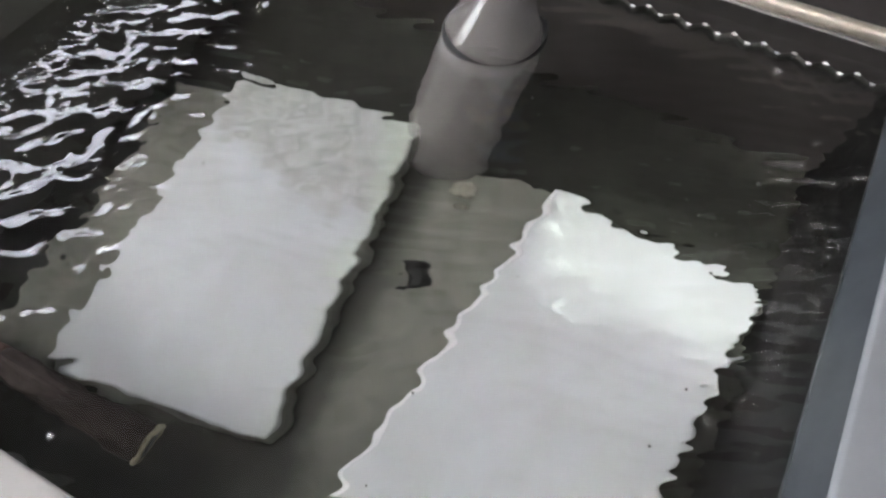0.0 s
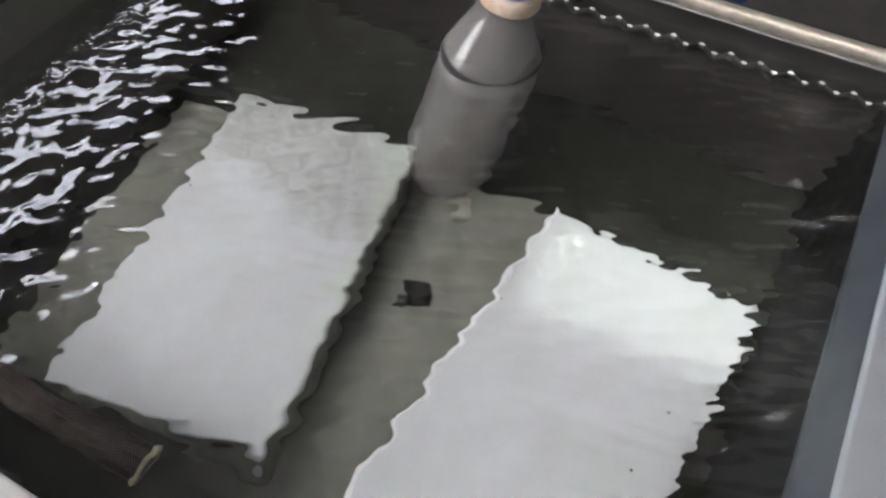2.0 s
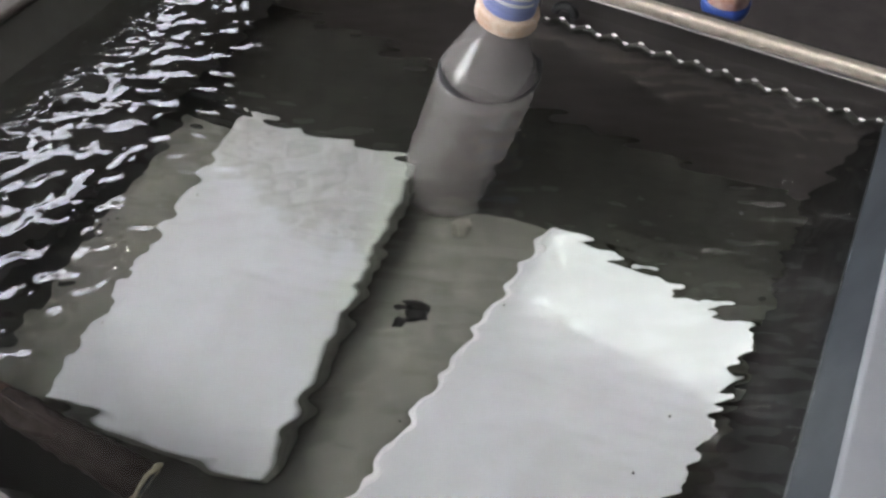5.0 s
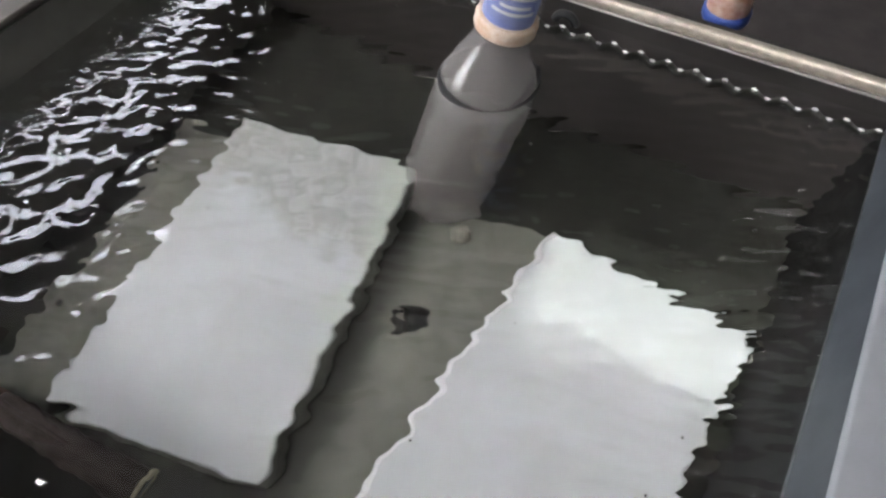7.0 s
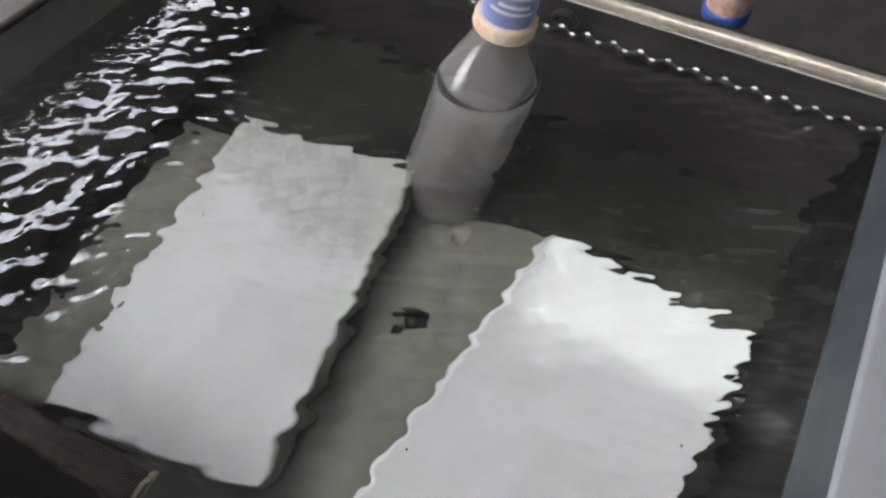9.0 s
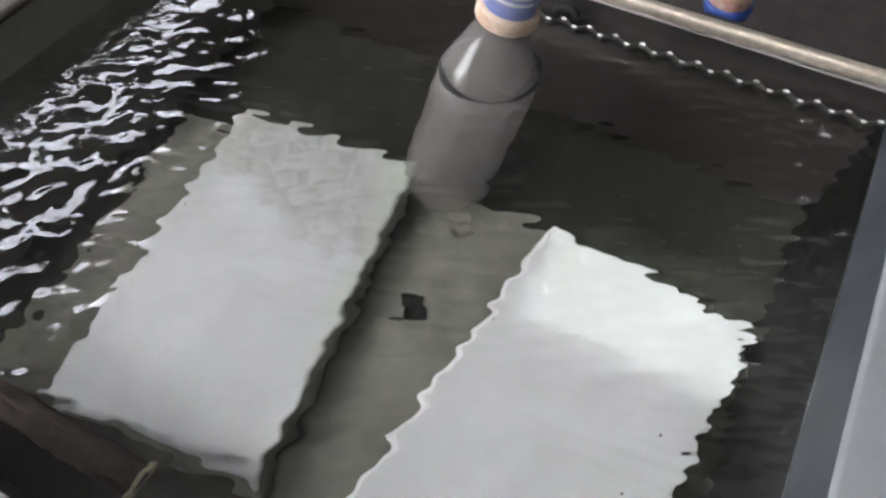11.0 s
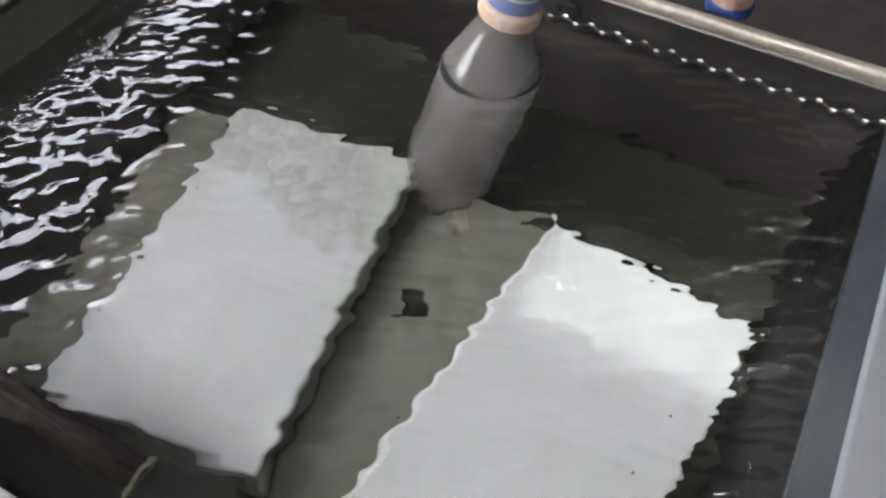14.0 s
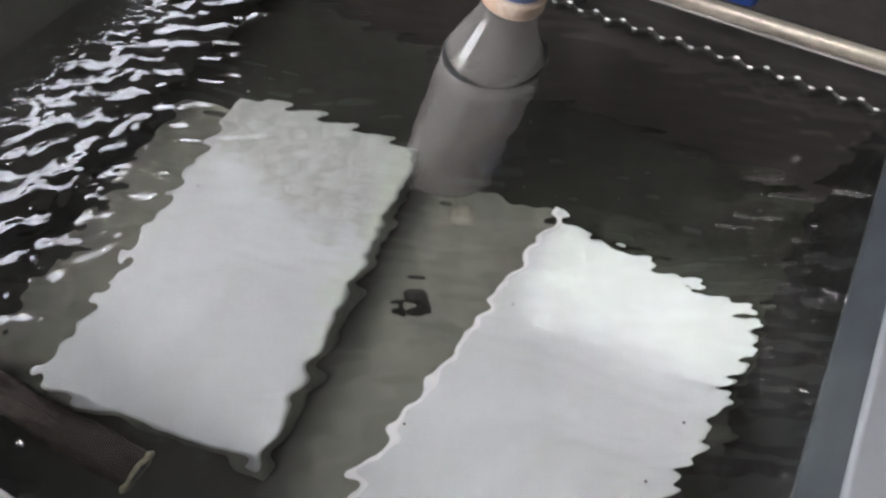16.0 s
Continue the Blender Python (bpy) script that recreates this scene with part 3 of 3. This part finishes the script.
# ---- water ----
def ripples(x, y):
    """Height of the water at rest in the sheet's own directions (world x and y)."""
    z = 0.0
    waves = ((82, 0.026, 0.00028), (104, 0.019, 0.00022), (66, 0.034, 0.00024), (95, 0.0135, 0.00021), (30, 0.046, 0.00018), (128, 0.024, 0.00014), (75, 0.0095, 0.00014), (12, 0.011, 0.00008))
    for k, (a, lam, amp) in enumerate(waves):
        c, s = math.cos(radians(a)), math.sin(radians(a))
        bend = 0.012 * noise.noise(Vector((x * 9 + 7 * k, y * 9, k)))
        env = 0.55 + 0.9 * noise.noise(Vector((x * 12 + 3 * k, y * 12 - k, 5 + k)))
        z += amp * max(0.1, env) * math.sin(2 * math.pi * (c * x + s * y + bend) / lam)
    u = 0.875 * x - 0.485 * y
    lively = 0.8 - 0.15 / (1 + math.exp((u + 0.30) / 0.025)) + 0.55 / (1 + math.exp(-(u - 0.0) / 0.02))
    v = 0.485 * x + 0.875 * y
    lively += 0.3 / (1 + math.exp((v - 0.11) / 0.02))
    rough = 1 / (1 + math.exp((u + 0.314 + 0.66 * (v - 0.2)) / 0.013))
    rough /= 1 + math.exp((0.085 - v) / 0.012)
    if rough > 0.01:
        wx, wy = x + 0.006 * noise.noise(Vector((x * 45, y * 45, 2))), y + 0.006 * noise.noise(Vector((x * 45, y * 45, 7)))
        z += rough * (0.0026 * noise.noise(Vector((wx * 58, wy * 80, 3.3))) + 0.0008 * noise.noise(Vector((wx * 130, wy * 185, 8.1))) + 0.00018 * noise.noise(Vector((wx * 280, wy * 380, 4.4))))
    fine = 1 / (1 + math.exp(-(u - 0.0) / 0.02)) / (1 + math.exp((v - 0.31) / 0.03))
    z += fine * 0.00046 * noise.noise(Vector((x * 85, y * 300, 6.4)))
    z += 0.00022 * noise.noise(Vector((x * 80, y * 120, 1.7)))
    return z * lively


def build_water():
    nu, nv = 560, 480
    a0, a1, b0, b1 = U0 - 0.042, U1 + 0.042, V0 - 0.042, V1 + 0.034
    verts = []
    for j in range(nv + 1):
        for i in range(nu + 1):
            u, v = a0 + (a1 - a0) * i / nu, b0 + (b1 - b0) * j / nv
            x, y, _ = SPIN @ Vector((u, v, 0))
            verts.append((u, v, ripples(x, y)))
    faces = [(j * (nu + 1) + i, j * (nu + 1) + i + 1, (j + 1) * (nu + 1) + i + 1, (j + 1) * (nu + 1) + i) for j in range(nv) for i in range(nu)]
    me = bpy.data.meshes.new("water")
    me.from_pydata(verts, [], faces)
    me.materials.append(WATER)
    for p in me.polygons:
        p.use_smooth = True
    ob = tagged(new("water", me), "clear rippling water with bright sky glints", "water", kind="structure")
    ob.matrix_basis = SPIN
    ob.visible_shadow = False
    ob.cycles.is_caustics_caster = True
    return ob


def build_specks():
    """Bits of dust and bubbles that drift on the water."""
    rng = random.Random(5)
    bm = bmesh.new()
    for _ in range(26):
        u, v = rng.uniform(U0 + 0.05, U1 - 0.03), rng.uniform(V0 + 0.04, V1 - 0.03)
        r = rng.choice((0.0005, 0.0007, 0.0011))
        bmesh.ops.create_icosphere(bm, subdivisions=1, radius=r, matrix=Matrix.Translation((u, v, 0.0004)))
    ob = part("floating_specks", bm, PEBBLE, m=SPIN)
    return tagged(ob, "tiny dark specks floating on the water", "specks", kind="stuff")


surroundings()
build_glint_batten()
build_tub()
build_tiles()
build_stones()
build_bottle()
build_stick()
for ob in list(scene.objects):
    if ob.name.split(".")[0] in ("tile", "block", "board", "pebble", "floor_panel"):
        ob.cycles.is_caustics_receiver = True
water = build_water()
specks = build_specks()


def motions():
    rows, drift = [], []
    for k in range(161):
        t = k * 0.1
        du = 0.012 * math.sin(2 * math.pi * t / 1.37) + 0.006 * math.sin(2 * math.pi * t / 0.83 + 1)
        dv = 0.011 * math.sin(2 * math.pi * t / 1.13 + 0.7) + 0.006 * math.sin(2 * math.pi * t / 0.71)
        rows.append((t, tub(du, dv, 0.0002 * math.sin(5 * t))))
        drift.append((t, tub(0.006 * math.sin(2 * math.pi * t / 2.9), 0.006 * math.sin(2 * math.pi * t / 2.3 + 0.7), 0)))
    walk(water, rows)
    walk(specks, drift)


motions()
